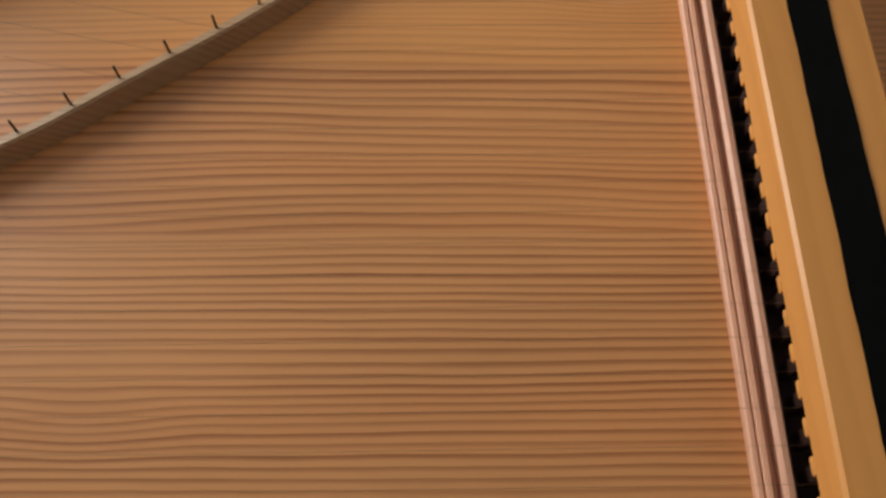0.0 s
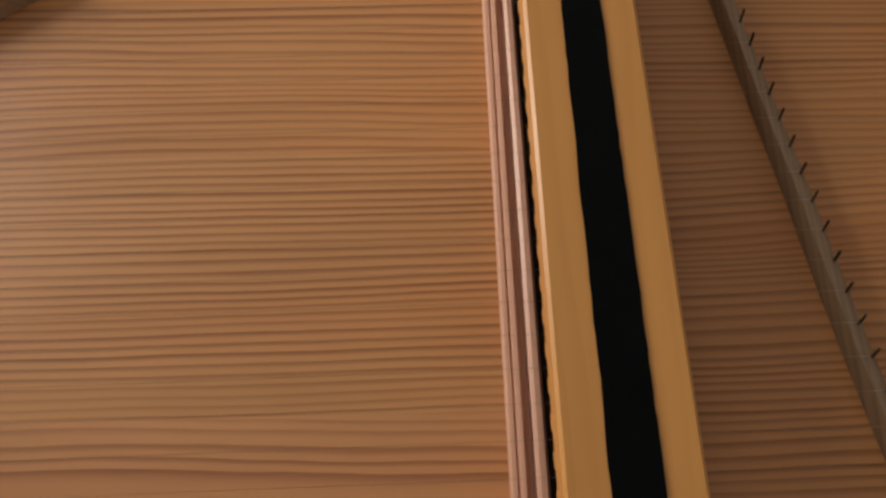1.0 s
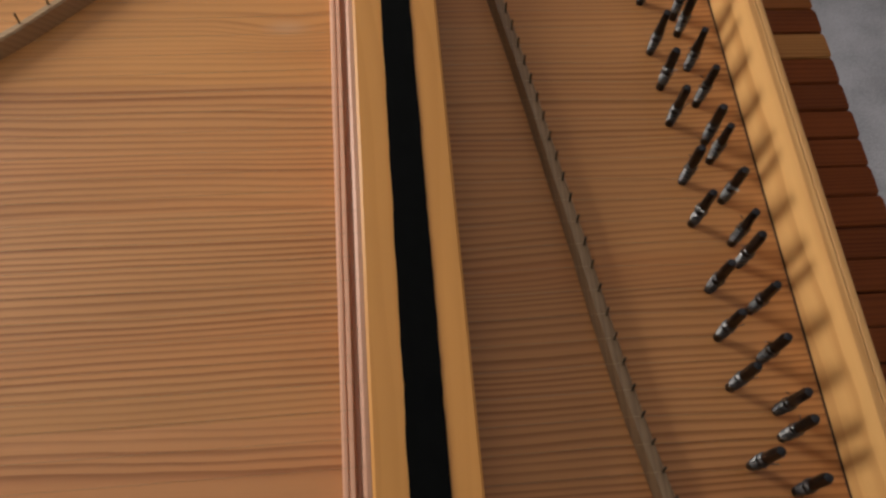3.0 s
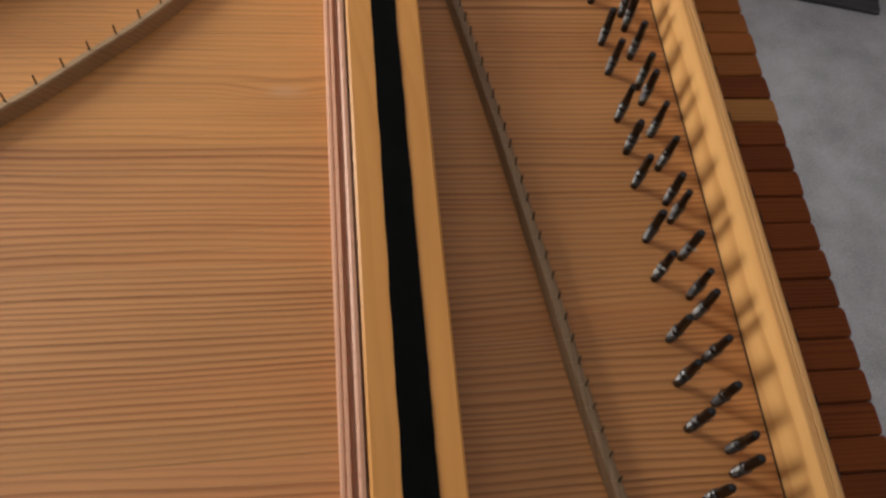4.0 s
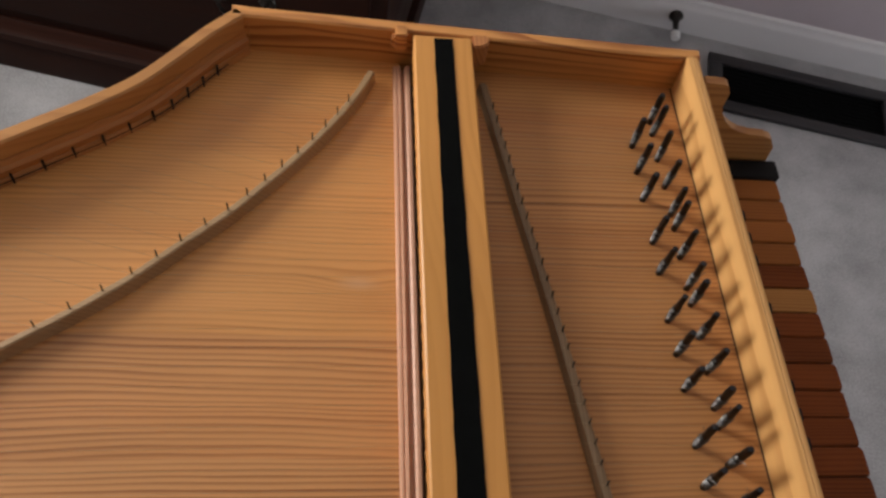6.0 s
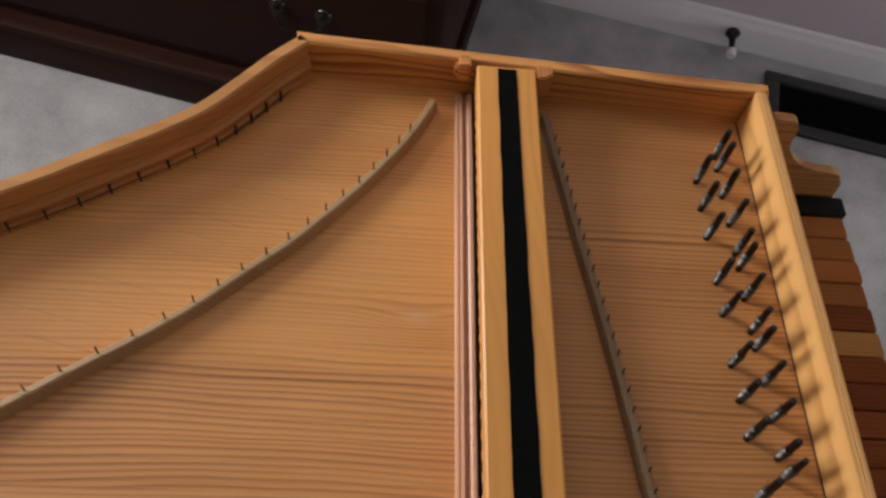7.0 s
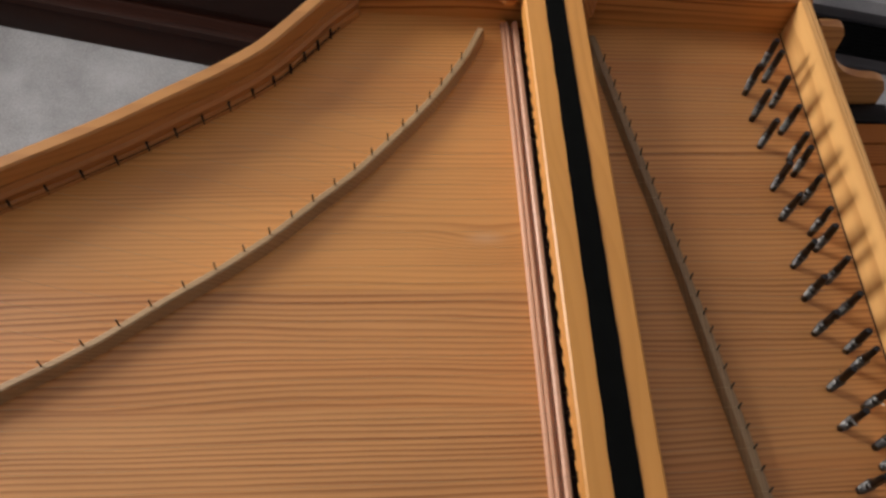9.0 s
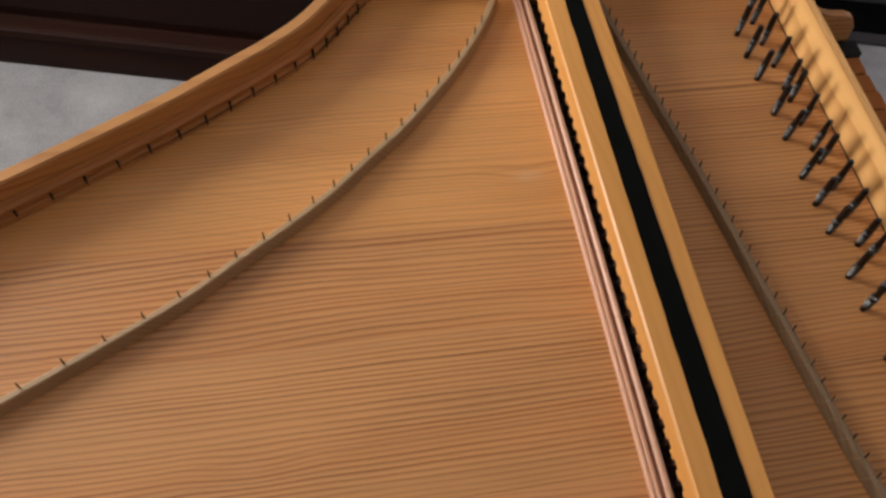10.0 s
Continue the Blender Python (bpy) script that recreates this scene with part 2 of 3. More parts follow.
def box(x0, x1, y0, y1, z0, z1, bevel=0.0, seg=2, bm=None):
    own = bmesh.new()
    bmesh.ops.create_cube(own, size=1.0, matrix=Matrix.Translation(((x0 + x1) / 2, (y0 + y1) / 2, (z0 + z1) / 2)) @ Matrix.Diagonal((x1 - x0, y1 - y0, z1 - z0, 1)))
    if bevel:
        bmesh.ops.bevel(own, geom=own.edges[:], offset=bevel, segments=seg, affect="EDGES", profile=0.5)
    if bm is None:
        return own
    tmp = bpy.data.meshes.new("tmp")
    own.to_mesh(tmp)
    own.free()
    bm.from_mesh(tmp)
    bpy.data.meshes.remove(tmp)
    return bm


def smooth_path(points, steps=8):
    """A Catmull-Rom curve through points in the plan."""
    p = [Vector(q) for q in points]
    p = [2 * p[0] - p[1]] + p + [2 * p[-1] - p[-2]]
    out = []
    for i in range(1, len(p) - 2):
        for s in range(steps):
            t = s / steps
            a, b, c, d = p[i - 1], p[i], p[i + 1], p[i + 2]
            out.append(0.5 * (2 * b + (c - a) * t + (2 * a - 5 * b + 4 * c - d) * t * t + (3 * b - a - 3 * c + d) * t ** 3))
    out.append(p[-2])
    return out


def sweep(path, profile, bm=None, wobble=0.0):
    """Carries a closed profile of (offset to the right of the path, z) along a path in the plan."""
    bm = bm or bmesh.new()
    path = [Vector(q) for q in path]
    rings = []
    for i, q in enumerate(path):
        d = (path[min(i + 1, len(path) - 1)] - path[max(i - 1, 0)]).normalized()
        side = Vector((d.y, -d.x))
        ring = []
        for o, z in profile:
            w = wobble * (noise.noise(Vector((q.x * 60, q.y * 60, o * 300))) if wobble else 0)
            ring.append(bm.verts.new((q.x + side.x * (o + w), q.y + side.y * (o + w), z)))
        rings.append(ring)
    n = len(profile)
    for a, b in zip(rings, rings[1:]):
        for j in range(n):
            bm.faces.new((a[j], a[(j + 1) % n], b[(j + 1) % n], b[j]))
    bm.faces.new(rings[0])
    bm.faces.new(rings[-1][::-1])
    return bm


def lathe(profile, n=12, bm=None, m=None):
    """Turns (radius, z) pairs round z; the ends are closed."""
    bm = bm or bmesh.new()
    m = m or Matrix()
    rings = [[bm.verts.new(m @ Vector((r * math.cos(2 * math.pi * i / n), r * math.sin(2 * math.pi * i / n), z))) for i in range(n)] for r, z in profile]
    for a, b in zip(rings, rings[1:]):
        for j in range(n):
            bm.faces.new((a[j], a[(j + 1) % n], b[(j + 1) % n], b[j]))
    bm.faces.new(rings[0][::-1])
    bm.faces.new(rings[-1])
    return bm


def rod(a, b, r, n=5, bm=None):
    a, b = Vector(a), Vector(b)
    d = b - a
    m = Matrix.Translation(a) @ d.to_track_quat("Z", "Y").to_matrix().to_4x4()
    return lathe([(r, 0), (r, d.length)], n, bm, m)


def tube(points, r, n=6):
    """One closed round bar along points in space."""
    p = [Vector(q) for q in points]
    bm, rings = bmesh.new(), []
    for i, q in enumerate(p):
        d = (p[min(i + 1, len(p) - 1)] - p[max(i - 1, 0)]).normalized()
        m = Matrix.Translation(q) @ d.to_track_quat("Z", "Y").to_matrix().to_4x4()
        rings.append([bm.verts.new(m @ Vector((r * math.cos(2 * math.pi * k / n), r * math.sin(2 * math.pi * k / n), 0))) for k in range(n)])
    for a, b in zip(rings, rings[1:]):
        for k in range(n):
            bm.faces.new((a[k], a[(k + 1) % n], b[(k + 1) % n], b[k]))
    bm.faces.new(rings[0][::-1]), bm.faces.new(rings[-1])
    return bm


def plate(points, z0, z1):
    """A flat board with the outline points."""
    bm = bmesh.new()
    low = [bm.verts.new((x, y, z0)) for x, y in points]
    top = [bm.verts.new((x, y, z1)) for x, y in points]
    bm.faces.new(low[::-1])
    bm.faces.new(top)
    for i in range(len(points)):
        j = (i + 1) % len(points)
        bm.faces.new((low[i], low[j], top[j], top[i]))
    return bm

# ---------------------------------------------------------------- room
room = Matrix(ROOM)


def slab(name, bm, material, label, category):
    return tagged(link(name, bm, material, m=room), label, category, kind="structure")


slab("floor", box(U0 - 0.1, U1 + 0.1, W0 - 0.1, W1 + 0.1, -0.1, 0.0), CARPET, "pale grey cut-pile carpet with mottled tufts", "carpet")
slab("ceiling", box(U0 - 0.1, U1 + 0.1, W0 - 0.1, W1 + 0.1, H, H + 0.1), CEIL, "plain white painted ceiling", "ceiling")
slab("wall_north", box(U0 - 0.1, U1 + 0.1, W1 + 0.015, W1 + 0.115, 0, H), WALLPAINT, "pale lilac painted wall behind the instrument", "wall")
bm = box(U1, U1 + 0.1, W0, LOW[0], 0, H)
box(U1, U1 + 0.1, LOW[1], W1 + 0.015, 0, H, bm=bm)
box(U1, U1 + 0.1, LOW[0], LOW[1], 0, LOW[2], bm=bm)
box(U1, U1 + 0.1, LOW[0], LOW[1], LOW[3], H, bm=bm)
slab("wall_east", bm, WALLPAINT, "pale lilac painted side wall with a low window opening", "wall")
slab("wall_south", box(U0 - 0.1, U1 + 0.1, W0 - 0.1, W0, 0, H), WALLPAINT, "pale lilac painted back wall", "wall")
bm = box(U0 - 0.1, U0, W0, WIN[0], 0, H)
box(U0 - 0.1, U0, WIN[1], W1 + 0.015, 0, H, bm=bm)
box(U0 - 0.1, U0, WIN[0], WIN[1], 0, WIN[2], bm=bm)
box(U0 - 0.1, U0, WIN[0], WIN[1], WIN[3], H, bm=bm)
slab("wall_west", bm, WALLPAINT, "pale lilac painted wall with a large window opening", "wall")
# baseboard: plain face with an eased top moulding
bb = sweep([(U0, 0.0), (U1, 0.0)], [(-0.015, 0.0), (0.0, 0.0), (0.0, 0.062), (-0.003, 0.070), (-0.006, 0.073), (-0.008, 0.085), (-0.015, 0.09)])
slab("baseboard", bb, PAINT, "white gloss painted baseboard along the wall", "baseboard")

# floor register: raised frame and slats; black plate colours in the duct's shade
vent = thing("floor_vent", "dark brown metal floor register set in the carpet", "vent", ROOM @ pose(0.592, -0.143, 0.0))
frame_bm = bmesh.new()
for x0, x1, y0, y1 in ((-0.205, 0.243, 0.058, 0.088), (-0.205, 0.243, -0.088, -0.058), (-0.205, -0.172, -0.058, 0.058), (0.210, 0.243, -0.058, 0.058)):
    box(x0, x1, y0, y1, 0.0, 0.012, 0.003, bm=frame_bm)
part("frame", frame_bm, VENT, vent)
part("shaft_shade", box(-0.172, 0.210, -0.058, 0.058, 0.0, 0.002), VENTSHADE, vent)
# the slats take the same near-black, as if sunk in that shade
slat = part("slat", box(-0.172, 0.210, -0.0012, 0.0012, 0.002, 0.006), VENTSHADE, vent, m=pose(0, -0.05, 0))
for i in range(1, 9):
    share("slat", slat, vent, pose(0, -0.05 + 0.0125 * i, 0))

# door stop on the baseboard: flared base, stem and rubber tip
stop = thing("door_stop", "dark bronze door stop with a white rubber tip on the baseboard", "door stop", ROOM @ pose(0.292, 0.0, 0.045, 90, 0, 0))
part("stem", lathe([(0.016, 0.0), (0.017, 0.004), (0.012, 0.012), (0.0075, 0.022), (0.0065, 0.055), (0.0085, 0.060)], 16), IRON, stop)
part("rubber_tip", lathe([(0.0085, 0.060), (0.0105, 0.062), (0.0105, 0.076), (0.008, 0.081)], 16), RUBBER, stop, "white rubber tip")

# window in the side wall
wf = thing("window_1", "white painted wooden window with clear panes", "window", ROOM @ pose(U0 - 0.06, (WIN[0] + WIN[1]) / 2, 0), kind="structure")
half = (WIN[1] - WIN[0]) / 2
wb = bmesh.new()
for y0, y1, z0, z1 in ((-half, half, WIN[2], WIN[2] + 0.05), (-half, half, WIN[3] - 0.05, WIN[3]), (-half, -half + 0.05, WIN[2] + 0.05, WIN[3] - 0.05), (half - 0.05, half, WIN[2] + 0.05, WIN[3] - 0.05), (-0.02, 0.02, WIN[2] + 0.05, WIN[3] - 0.05)):
    box(-0.02, 0.02, y0, y1, z0, z1, bm=wb)
part("window_frame", wb, PAINT, wf)

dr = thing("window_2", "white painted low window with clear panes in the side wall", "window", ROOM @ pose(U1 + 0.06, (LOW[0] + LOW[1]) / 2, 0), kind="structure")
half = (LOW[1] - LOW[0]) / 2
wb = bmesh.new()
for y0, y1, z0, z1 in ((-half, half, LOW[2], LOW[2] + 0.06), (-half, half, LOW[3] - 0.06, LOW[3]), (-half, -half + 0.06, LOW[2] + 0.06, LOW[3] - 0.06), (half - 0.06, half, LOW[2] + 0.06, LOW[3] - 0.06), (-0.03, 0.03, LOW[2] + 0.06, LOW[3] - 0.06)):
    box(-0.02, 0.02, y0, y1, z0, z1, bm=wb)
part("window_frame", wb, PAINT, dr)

# chest of drawers: its front stands on a line along the wall
chest = thing("chest_of_drawers", "dark polished mahogany chest of drawers with bail handles", "chest", ROOM @ pose(-0.90, -0.545, 0.0))
CX0, CX1 = -0.55, 0.60
part("case", box(CX0, CX1, 0.0, 0.50, 0.12, 0.72, 0.004), MAHOGANY, chest)
part("top", box(CX0 - 0.02, CX1 + 0.02, -0.02, 0.50, 0.72, 0.75, 0.008, 3), MAHOGANY, chest)
part("base_moulding", sweep([(CX0 - 0.014, 0.0), (CX1 + 0.014, 0.0)], [(-0.02, 0.085), (0.024, 0.085), (0.024, 0.103), (0.016, 0.110), (0.012, 0.118), (0.004, 0.128), (-0.02, 0.128)]), MAHOGANY, chest)
part("plinth", box(CX0 - 0.01, CX1 + 0.01, -0.018, 0.49, 0.0, 0.085, 0.004), MAHOGANY, chest)
for z0, z1 in ((0.15, 0.40), (0.42, 0.58), (0.60, 0.71)):
    d = part("drawer", box(CX0 + 0.03, CX1 - 0.03, -0.008, 0.02, z0, z1, 0.004, 3), MAHOGANY, chest)
    for hx in (-0.27, 0.35):
        hz = (z0 + z1) / 2 + 0.04
        for sx in (-0.042, 0.042):
            part("handle_rose", lathe([(0.016, 0.0), (0.014, 0.003), (0.006, 0.005), (0.006, 0.014), (0.008, 0.017)], 12, None, pose(hx + sx, -0.008, hz, 90)), IRON, d, "dark bronze handle rose")
        pts = [(hx + 0.042 * math.cos(a), -0.022 - 0.004 * math.sin(a), hz - 0.034 * math.sin(a) ** 0.6) for a in (math.pi * i / 12 for i in range(13))]
        part("handle", tube(pts, 0.0032, 6), IRON, d, "dark bronze bail handle")

# ---------------------------------------------------------------- the spinet
Z = 0.80                       # soundboard's surface
RIM = 0.846                    # top of the case
spinet = thing("spinet", "bentside spinet in oiled fir, open and strung, on plain legs", "spinet", pose(0, 0, 0))

BENT = [(-0.1335, 0.0885), (-0.1445, 0.0770), (-0.157, 0.0635), (-0.1785, 0.036), (-0.2025, 0.008), (-0.233, -0.0165), (-0.267, -0.0393), (-0.307, -0.066), (-0.347, -0.0895), (-0.404, -0.1215), (-0.47, -0.158), (-0.58, -0.225), (-0.70, -0.315), (-0.82, -0.43), (-0.90, -0.56)]
bent = smooth_path(BENT)
WALL_A, WALL_B = Vector((-0.1335, 0.0885)), Vector((0.2535, 0.0690))

# soundboard planks, grain along x, each glued to the next
SEAMS = [0.12, -0.075, -0.182, -0.2685, -0.388, -0.50, -0.60]


def bent_x(y):
    """x of the bentside's inner face at y."""
    for a, b in zip(bent, bent[1:]):
        if b.y <= y <= a.y:
            return a.x + (b.x - a.x) * (y - a.y) / (b.y - a.y)
    return WALL_A.x if y > 0 else bent[-1].x


GRAIN = [FIR_SOFT, FIR_SOFT, FIR_FAN, FIR, FIR_WIDE, FIR_WIDE]
for (y1, y0), grain in zip(zip(SEAMS, SEAMS[1:]), GRAIN):
    ys = [y1 + (y0 - y1) * i / 6 for i in range(7)]
    outline = [(min(bent_x(y) - 0.006, -0.14), y) for y in ys]
    outline = [(-0.003, y1)] + outline + [(-0.003, y0)]
    part("soundboard_plank", plate(outline[::-1], Z - 0.004, Z), grain, spinet)
part("wrest_plank", box(0.046, 0.243, -0.60, 0.10, Z - 0.03, Z), FIR_PLANK, spinet)

# bentside and end wall with their capping
CAP = 0.8395                    # top of bentside and end wall: a thin lip over the inner face
wall_prof = [(0.0, 0.66), (0.0, CAP - 0.006), (-0.0014, CAP - 0.005), (-0.0014, CAP - 0.0016), (0.0002, CAP), (0.0090, CAP), (0.0105, CAP - 0.0018), (0.0105, 0.66)]
part("bentside", sweep(bent, wall_prof), FIR_BENT, spinet)
part("hitch_pin_rail", sweep(bent, [(0.002, Z - 0.001), (-0.0058, Z - 0.001), (-0.0058, Z + 0.0035), (-0.0050, Z + 0.0060), (-0.0036, Z + 0.0066), (-0.0036, Z + 0.0105), (-0.0046, Z + 0.0120), (-0.0046, Z + 0.0140), (-0.0030, Z + 0.0160), (-0.0022, Z + 0.0166), (-0.0022, Z + 0.0190), (-0.0012, Z + 0.0212), (0.002, Z + 0.0214)]), FIR_HITCH, spinet)
part("corner_block", plate([(-0.1300, 0.0880), (-0.1300, 0.0985), (-0.1432, 0.0994), (-0.1428, 0.0940)], 0.66, CAP - 0.0006), FIR_BENT, spinet)
ends = [WALL_A + (WALL_B - WALL_A) * t for t in (-0.022, 0.25, 0.5, 0.75, 1.0)]
part("end_wall", sweep(ends, [(-o, z) for o, z in wall_prof]), FIR_WALL, spinet)
part("spine", box(-0.905, 0.262, -0.614, -0.600, 0.66, RIM, 0.002), FIR_WALL, spinet)
part("case_bottom", box(-0.13, 0.262, -0.60, 0.07, 0.66, 0.672), FIR_WALL, spinet)
part("belly_rail", box(-0.010, 0.0066, -0.60, 0.078, 0.672, Z - 0.0045), DARKWOOD, spinet)
part("register", box(0.0085, 0.044, -0.60, 0.07, Z - 0.022, Z - 0.014), DARKWOOD, spinet)

# moulding along the soundboard's edge
mould = [(-0.0087, Z), (-0.0087, Z + 0.0022), (-0.0077, Z + 0.0034), (-0.0059, Z + 0.0036), (-0.0052, Z + 0.0026), (-0.0045, Z + 0.0040), (-0.0027, Z + 0.0044), (-0.0019, Z + 0.0034), (-0.0015, Z - 0.0006), (0.0008, Z - 0.0006), (0.0013, Z + 0.0036), (0.0029, Z + 0.0050), (0.0051, Z + 0.0050), (0.0062, Z + 0.0036), (0.0066, Z + 0.0020), (0.0068, Z - 0.004), (-0.0007, Z - 0.004)]
part("edge_moulding", sweep([(0.0, -0.60 + 0.0844 * i) for i in range(9)], mould, wobble=0.0002), PINK, spinet, "pinkish fir edge moulding with a groove")

# jack rail with a strip of black felt inlaid along its top
RT, RB = 0.842, 0.8217
rail = part("jack_rail", sweep([(0.0, -0.598 + 0.0839 * i) for i in range(9)], [(0.0062, RB + 0.0008), (0.0070, RB), (0.0530, RB), (0.0540, RB + 0.001), (0.0540, RT - 0.0014), (0.0526, RT), (0.0068, RT), (0.0054, RT - 0.0014)], wobble=0.0003), MAPLE, spinet, "golden maple jack rail")
fb = bmesh.new()
n = 130
edge = []
for i in range(n + 1):
    y = -0.598 + 0.669 * i / n
    far = i / n                      # the strip narrows towards the end wall
    a = 0.0208 + 0.0016 * far + 0.0005 * noise.noise(Vector((y * 40, 0, 0))) + 0.0004 * noise.noise(Vector((y * 260, 3, 0)))
    b = 0.0399 - 0.0020 * far + 0.0005 * noise.noise(Vector((y * 36, 7, 0))) + 0.0004 * noise.noise(Vector((y * 240, 9, 0)))
    edge.append([fb.verts.new(q) for q in ((a, y, RT - 0.001), (a, y, RT + 0.0006), (b, y, RT + 0.0006), (b, y, RT - 0.001))])
for p, q in zip(edge, edge[1:]):
    for j in range(4):
        fb.faces.new((p[j], p[(j + 1) % 4], q[(j + 1) % 4], q[j]))
fb.faces.new(edge[0]), fb.faces.new(edge[-1][::-1])
part("felt_strip", fb, FELT, rail, "black felt strip")

# blocks that hold the rail at the end wall
bm = plate([(-0.0095, 0.071), (0.0010, 0.071), (0.0010, 0.084), (-0.0095, 0.084)], Z + 0.025, RIM - 0.003)
bmesh.ops.bevel(bm, geom=bm.edges[:], offset=0.0015, segments=2, affect="EDGES")
box(-0.0120, -0.0085, 0.075, 0.084, Z + 0.026, RIM - 0.010, 0.001, bm=bm)
part("rail_block", bm, FIR_WALL, spinet, "fir block with a notch for the rail")
bm = plate([(0.0548, 0.064), (0.062, 0.064), (0.069, 0.069), (0.069, 0.079), (0.0548, 0.079)], Z + 0.018, RIM - 0.004)
bmesh.ops.bevel(bm, geom=bm.edges[:], offset=0.0015, segments=2, affect="EDGES")
part("rail_block", bm, RED, spinet, "reddish block with a notch for the rail")

# nameboard: plain face, moulded top and outer side
NB = [(0.2410, Z - 0.03), (0.2410, RIM - 0.0070), (0.2416, RIM - 0.0050), (0.2455, RIM - 0.0046), (0.2463, RIM - 0.0054), (0.2471, RIM - 0.0048), (0.2496, RIM - 0.0050), (0.2504, RIM - 0.0068), (0.2518, RIM - 0.0072), (0.2528, RIM - 0.0100), (0.2540, RIM - 0.0104), (0.2548, RIM - 0.0140), (0.2548, 0.768), (0.2520, 0.766), (0.2500, Z - 0.03)]
part("nameboard", sweep([(0.0, -0.60 + 0.0835 * i) for i in range(9)], NB), FIR_NAME, spinet, "pale fir nameboard with a moulded top edge")
part("nameboard_gap", box(0.2400, 0.2412, -0.60, 0.069, Z - 0.001, Z + 0.0006), DARKWOOD, spinet, "dark joint line at the foot of the nameboard")

# bridge on the soundboard
BR = [(-0.83, -0.545), (-0.78, -0.478), (-0.70, -0.415), (-0.62, -0.375), (-0.50, -0.328), (-0.42, -0.291), (-0.352, -0.2545), (-0.302, -0.2255), (-0.2640, -0.1985), (-0.2275, -0.1730), (-0.1935, -0.1465), (-0.1632, -0.1180), (-0.1330, -0.0900), (-0.1055, -0.0595), (-0.0800, -0.0285), (-0.060, -0.0005), (-0.040, 0.032), (-0.0270, 0.060)]
bridge_path = smooth_path(BR)
bp = [(-0.0040, Z), (-0.0036, Z + 0.0100), (-0.0026, Z + 0.0114), (0.0010, Z + 0.0116), (0.0022, Z + 0.0106), (0.0040, Z)]
bridge = part("bridge", sweep(bridge_path, bp, wobble=0.0003), BEECH, spinet, "grey-brown curved beech bridge")

NUT = [(0.164, -0.53), (0.1440, -0.432), (0.1355, -0.386), (0.1300, -0.350), (0.1240, -0.304), (0.1180, -0.263), (0.1115, -0.217), (0.1045, -0.170), (0.0960, -0.119), (0.0865, -0.065), (0.0770, -0.005), (0.0670, 0.054)]
nut_path = smooth_path(NUT)
np_ = [(-0.0056, Z), (-0.0048, Z + 0.006), (-0.0030, Z + 0.0102), (0.0004, Z + 0.0112), (0.0026, Z + 0.0104), (0.0038, Z)]
nut = part("nut", sweep(nut_path[::-1], np_, wobble=0.0003), BEECH_NUT_SHADED, spinet, "grey-brown beech nut on the wrest plank, darkened for shade")


def at_y(path, y):
    for a, b in zip(path, path[1:]):
        if min(a.y, b.y) <= y <= max(a.y, b.y):
            t = (y - a.y) / (b.y - a.y)
            return a.lerp(b, t), (b - a).normalized()
    return None, None


# strings with their pins: one for every key, from hitch pin over bridge and nut to tuning pin
SHARP = {0, 2, 4, 7, 9}
PITCH = 0.01375
pin_bm = lathe([(0.0026, -0.004), (0.0027, 0.018), (0.0029, 0.022), (0.0030, 0.027), (0.0029, 0.034), (0.0022, 0.0362), (0.0012, 0.0368)], 10)
for v in pin_bm.verts:                                  # the head is filed flat for the key
    if v.co.z > 0.0255:
        v.co.x = max(-0.0021, min(0.0021, v.co.x))
mesh_of = {}
jack_rng = random.Random(5)


def repeat(name, make, material, parent, m, label=""):
    """The first call builds the mesh, later ones share it."""
    if name not in mesh_of:
        mesh_of[name] = part(name, make(), material, parent, label, m)
        return mesh_of[name]
    return share(name, mesh_of[name], parent, m, label)


def coil():
    """Tight turns at the foot, a few loose ones above and a bent tail."""
    rng = random.Random(11)
    bm = bmesh.new()
    per, z, pts = 10, 0.0045, []
    for turn in range(9):
        rise = 0.0014 if turn < 6 else rng.uniform(0.0018, 0.0030)
        r = 0.00295 + (0.0 if turn < 6 else rng.uniform(0.0001, 0.0006))
        tilt, turn0 = rng.uniform(0.0, 0.0012), rng.uniform(0, 6.28)
        for i in range(per):
            a = 2 * math.pi * i / per
            pts.append(Vector((r * math.cos(a), r * math.sin(a), z + rise * i / per + tilt * math.sin(a + turn0))))
        z += rise
    pts += [Vector((0.0036, 0.0020, z + 0.001)), Vector((0.0046, 0.0034, z + 0.0022))]
    for a, b in zip(pts, pts[1:]):
        rod(a, b, 0.00032, 4, bm)
    return bm


def damper():
    bm = box(0.0118, 0.0180, -0.0034, 0.0034, -0.012, 0.0180, 0.0012)
    return bm


def jack_top():
    return box(0.0063, 0.0150, -0.0036, 0.0036, 0.0148, 0.0183, 0.0010)


def flag():
    return box(0.0125, 0.0170, 0.0036, 0.0064, 0.004, 0.0165, 0.0008, 2)


def bridge_pin():
    return rod((0, 0, -0.001), (-0.0005, 0.0010, 0.0078), 0.00060, 6)


def hitch_pin():
    return lathe([(0.0009, -0.001), (0.0010, 0.0095), (0.0012, 0.0105), (0.0007, 0.0113)], 7)


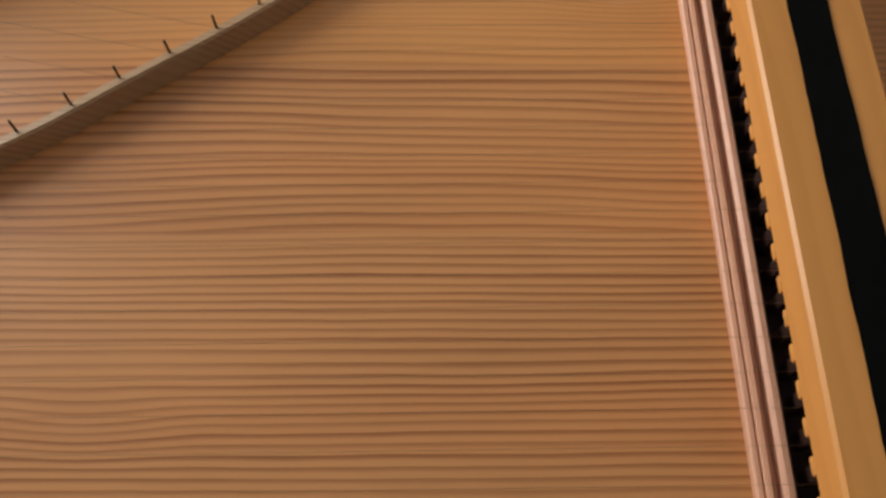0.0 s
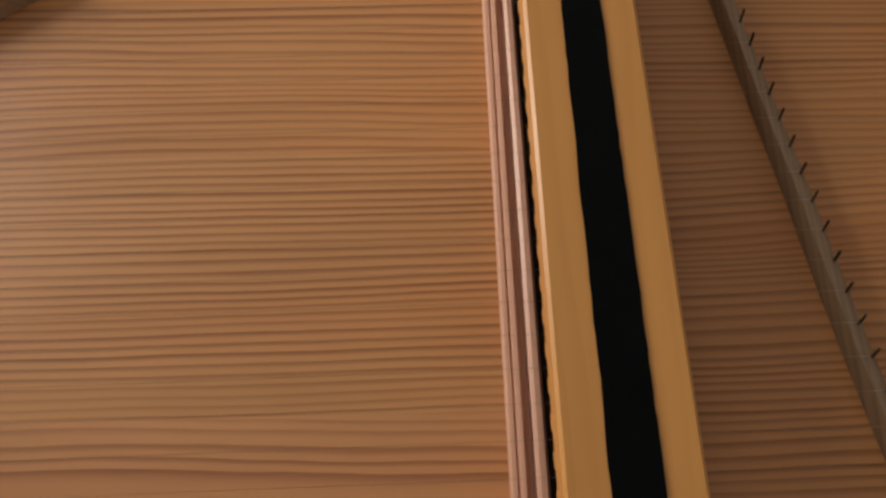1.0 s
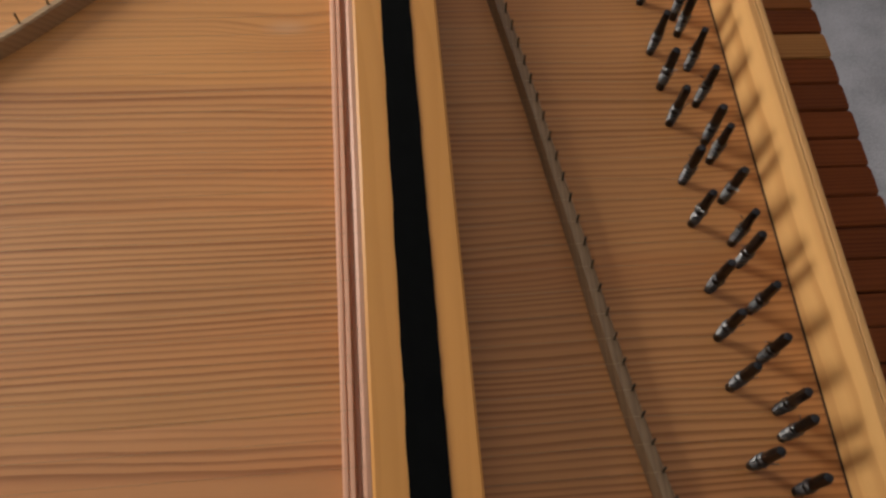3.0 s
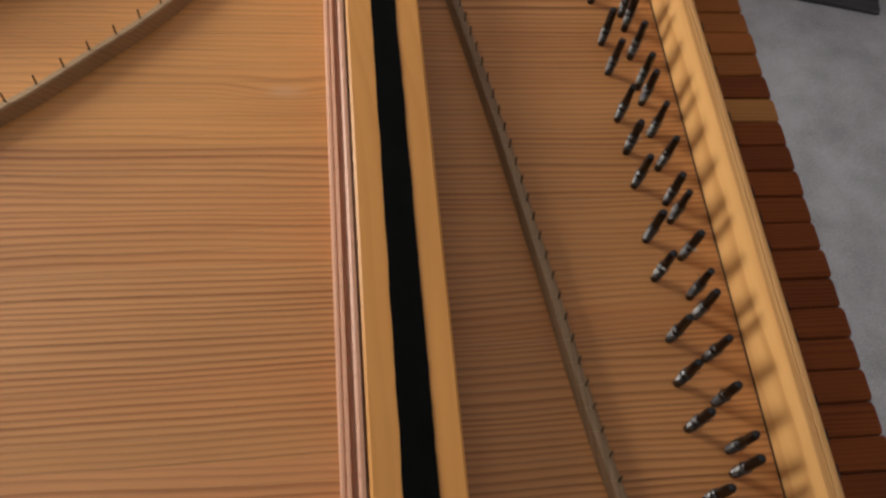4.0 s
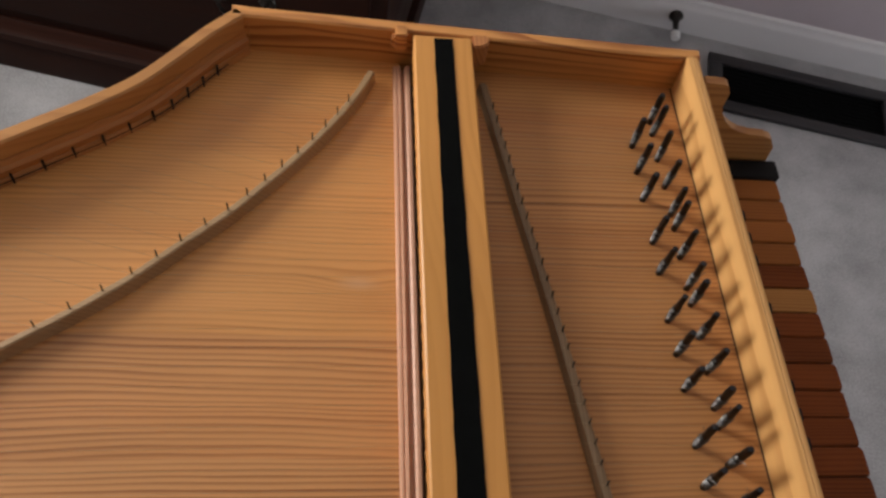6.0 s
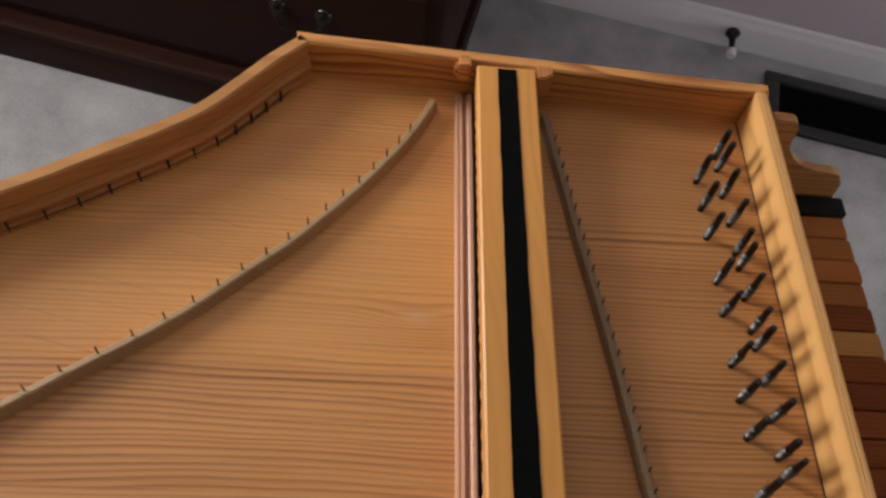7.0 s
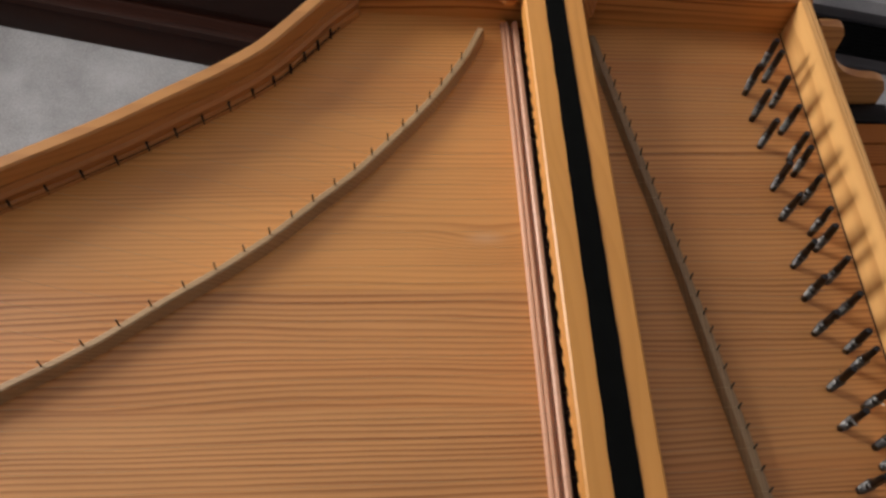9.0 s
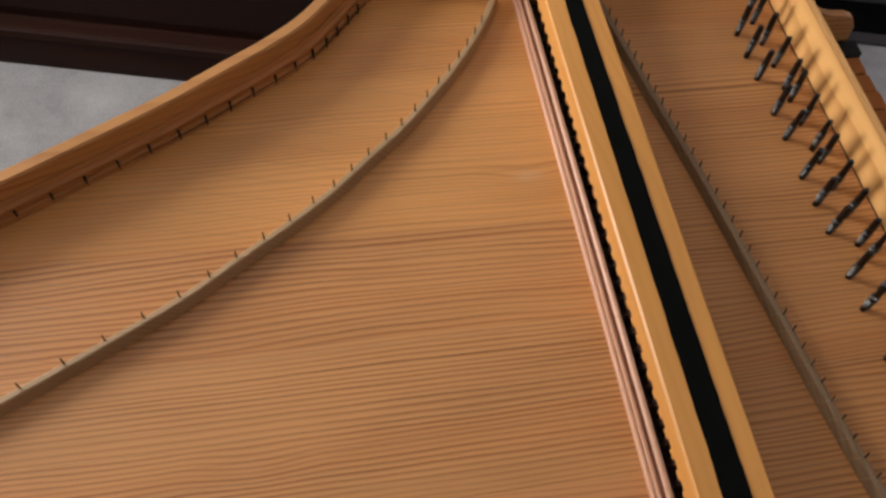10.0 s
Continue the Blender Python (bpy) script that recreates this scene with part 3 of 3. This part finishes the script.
for k in range(-2, 41):
    y = -PITCH * k
    sharp = (k % 12) in SHARP
    px = (0.193 if sharp else 0.2135) + 0.0008 * jack_rng.uniform(-1, 1)
    lean = pose(px, y + 0.0005 * jack_rng.uniform(-1, 1), Z, jack_rng.uniform(-1.5, 1.5), jack_rng.uniform(-1.5, 1.5), jack_rng.uniform(0, 360))
    if "tuning_pin" not in mesh_of:
        mesh_of["tuning_pin"] = pin = part("tuning_pin", pin_bm, STEEL, spinet, "", lean)
    else:
        pin = share("tuning_pin", mesh_of["tuning_pin"], spinet, lean)
    lift = pose(0, 0, 0.0015 * jack_rng.uniform(-1, 1.5), 0, 0, jack_rng.uniform(0, 360))
    c = repeat("wire_coil", coil, COIL, pin, lift, "")
    def slant(x):
        return y - 0.002 + 0.013 * (x - 0.12)

    n_, b = Vector((0.12, slant(0.12))), Vector((-0.1, slant(-0.1)))
    hy = 0.031 - 0.0131 * k
    hx = bent_x(hy) + 0.0080 + 0.0022 * max(0.0, min(1.0, -hy / 0.05))
    for _ in range(6):                                  # where the wire crosses nut, bridge and hitch rail
        n_ = at_y(nut_path, slant(n_.x))[0] if n_ is not None else None
        b = at_y(bridge_path, slant(b.x))[0] if b is not None else None
    ys = slant(0.01)
    if b is None or n_ is None:
        continue
    if hy < 0.075:
        hp = repeat("hitch_pin", hitch_pin, BLACKPIN, spinet, pose(hx, hy, Z))
    bpin = repeat("bridge_pin", bridge_pin, BRASSPIN, bridge, pose(b.x - 0.0010, b.y + 0.0012, Z + 0.0112))
    npin = repeat("nut_pin", bridge_pin, BRASSPIN, nut, pose(n_.x + 0.0015, n_.y, Z + 0.0105))
    wb = rod((px, y - 0.0029, Z + 0.009), (n_.x, n_.y, Z + 0.0128), 0.00010, 4)
    rod((n_.x, n_.y, Z + 0.0128), (b.x, b.y, Z + 0.0132), 0.00010, 4, wb)
    rod((b.x, b.y, Z + 0.0132), (hx, hy, Z + 0.004), 0.00010, 4, wb)
    part("string", wb, WIRE, spinet)
    if y > -0.59:
        jk = repeat("jack", damper, DARKWOOD, spinet, pose(0, ys + 0.005, Z + 0.003))
        repeat("damper", flag, FELT, jk, pose(0, 0, 0))
        repeat("jack_top", jack_top, MAPLE, jk, pose(0, 0, 0), "pale wooden tip of the jack")

# listing cord along the hitch pins
cord = [Vector((bent_x(y) + 0.0084 + 0.0022 * max(0.0, min(1.0, -y / 0.05)), y)) for y in [0.066 - 0.006 * i for i in range(72)]]
cb = bmesh.new()
for a, b in zip(cord, cord[1:]):
    rod((*a, Z + 0.0040), (*b, Z + 0.0040), 0.0006, 4, cb)
part("listing_cord", cb, BLACKPIN, spinet, "thin black cord along the hitch pins")

# keyboard
KP, KY, KF, KZ = 0.0237, 0.0214, 0.361, 0.735


def natural():
    w = KP / 2 - 0.0005
    bm = plate([(0.20, -w), (KF - 0.0015, -w), (KF, -w + 0.0030), (KF, w - 0.0030), (KF - 0.0015, w), (0.20, w)], KZ - 0.016, KZ)
    bmesh.ops.bevel(bm, geom=[e for e in bm.edges if all(v.co.z > KZ - 0.001 for v in e.verts)], offset=0.0008, segments=2, affect="EDGES")
    return bm


def sharp_key():
    bm = box(0.20, 0.3175, -0.0055, 0.0055, KZ - 0.006, KZ + 0.009, 0.002)
    for v in bm.verts:
        if v.co.x > 0.30 and v.co.z > KZ:
            v.co.x -= 0.003
    return bm


first = {}
for i in range(24):
    yc = KY - KP * (i + 0.5)
    mat, label = (KEYTAN, "walnut-brown natural key") if i < 4 else (KEYLIGHT, "pale wooden natural key") if i == 5 else (KEYWOOD, "dark reddish natural key")
    dz = 0.0006 * jack_rng.uniform(-1, 1)
    m = pose(0.0008 * jack_rng.uniform(-1, 1), yc, dz)
    if mat.name not in first:
        first[mat.name] = part("natural_key", natural(), mat, spinet, label, m)
    else:
        share("natural_key", first[mat.name], spinet, m, label)
    if i % 7 in (1, 2, 3, 5, 6) and i < 23:
        repeat("sharp_key", sharp_key, EBONY, spinet, pose(0, KY - KP * (i + 1), 0), "ebony sharp key")
part("end_block", box(0.20, 0.363, 0.0222, 0.0415, KZ - 0.016, KZ + 0.004, 0.001), EBONY, spinet, "black block at the end of the keyboard")

# key cheek with a scrolled profile at the end of the keyboard
prof = [(0.255, 0.700), (0.354, 0.700), (0.355, 0.737), (0.353, 0.757), (0.346, 0.7685), (0.336, 0.7725), (0.322, 0.7735), (0.311, 0.7765), (0.301, 0.7815), (0.292, 0.7895), (0.285, 0.799), (0.281, 0.808), (0.281, 0.818), (0.280, 0.826), (0.276, 0.8335), (0.272, 0.8355), (0.255, 0.8365)]
bm = bmesh.new()
a = [bm.verts.new((x, 0.0432, z)) for x, z in prof]
b = [bm.verts.new((x, 0.0515, z)) for x, z in prof]
bm.faces.new(a), bm.faces.new(b[::-1])
for i in range(len(prof)):
    j = (i + 1) % len(prof)
    bm.faces.new((a[i], b[i], b[j], a[j]))
part("key_cheek", bm, FIR_BENT, spinet, "scrolled fir cheek beside the keys")
part("key_bed", box(0.10, 0.352, -0.60, 0.066, 0.672, 0.700), FIR_WALL, spinet)

# trestle that carries it
for lx, ly in ((-0.05, -0.02), (0.22, -0.02), (-0.05, -0.55), (0.22, -0.55)):
    repeat("leg", lambda: box(-0.02, 0.02, -0.02, 0.02, 0.0, 0.66, 0.003), FIR_WALL, spinet, pose(lx, ly, 0))
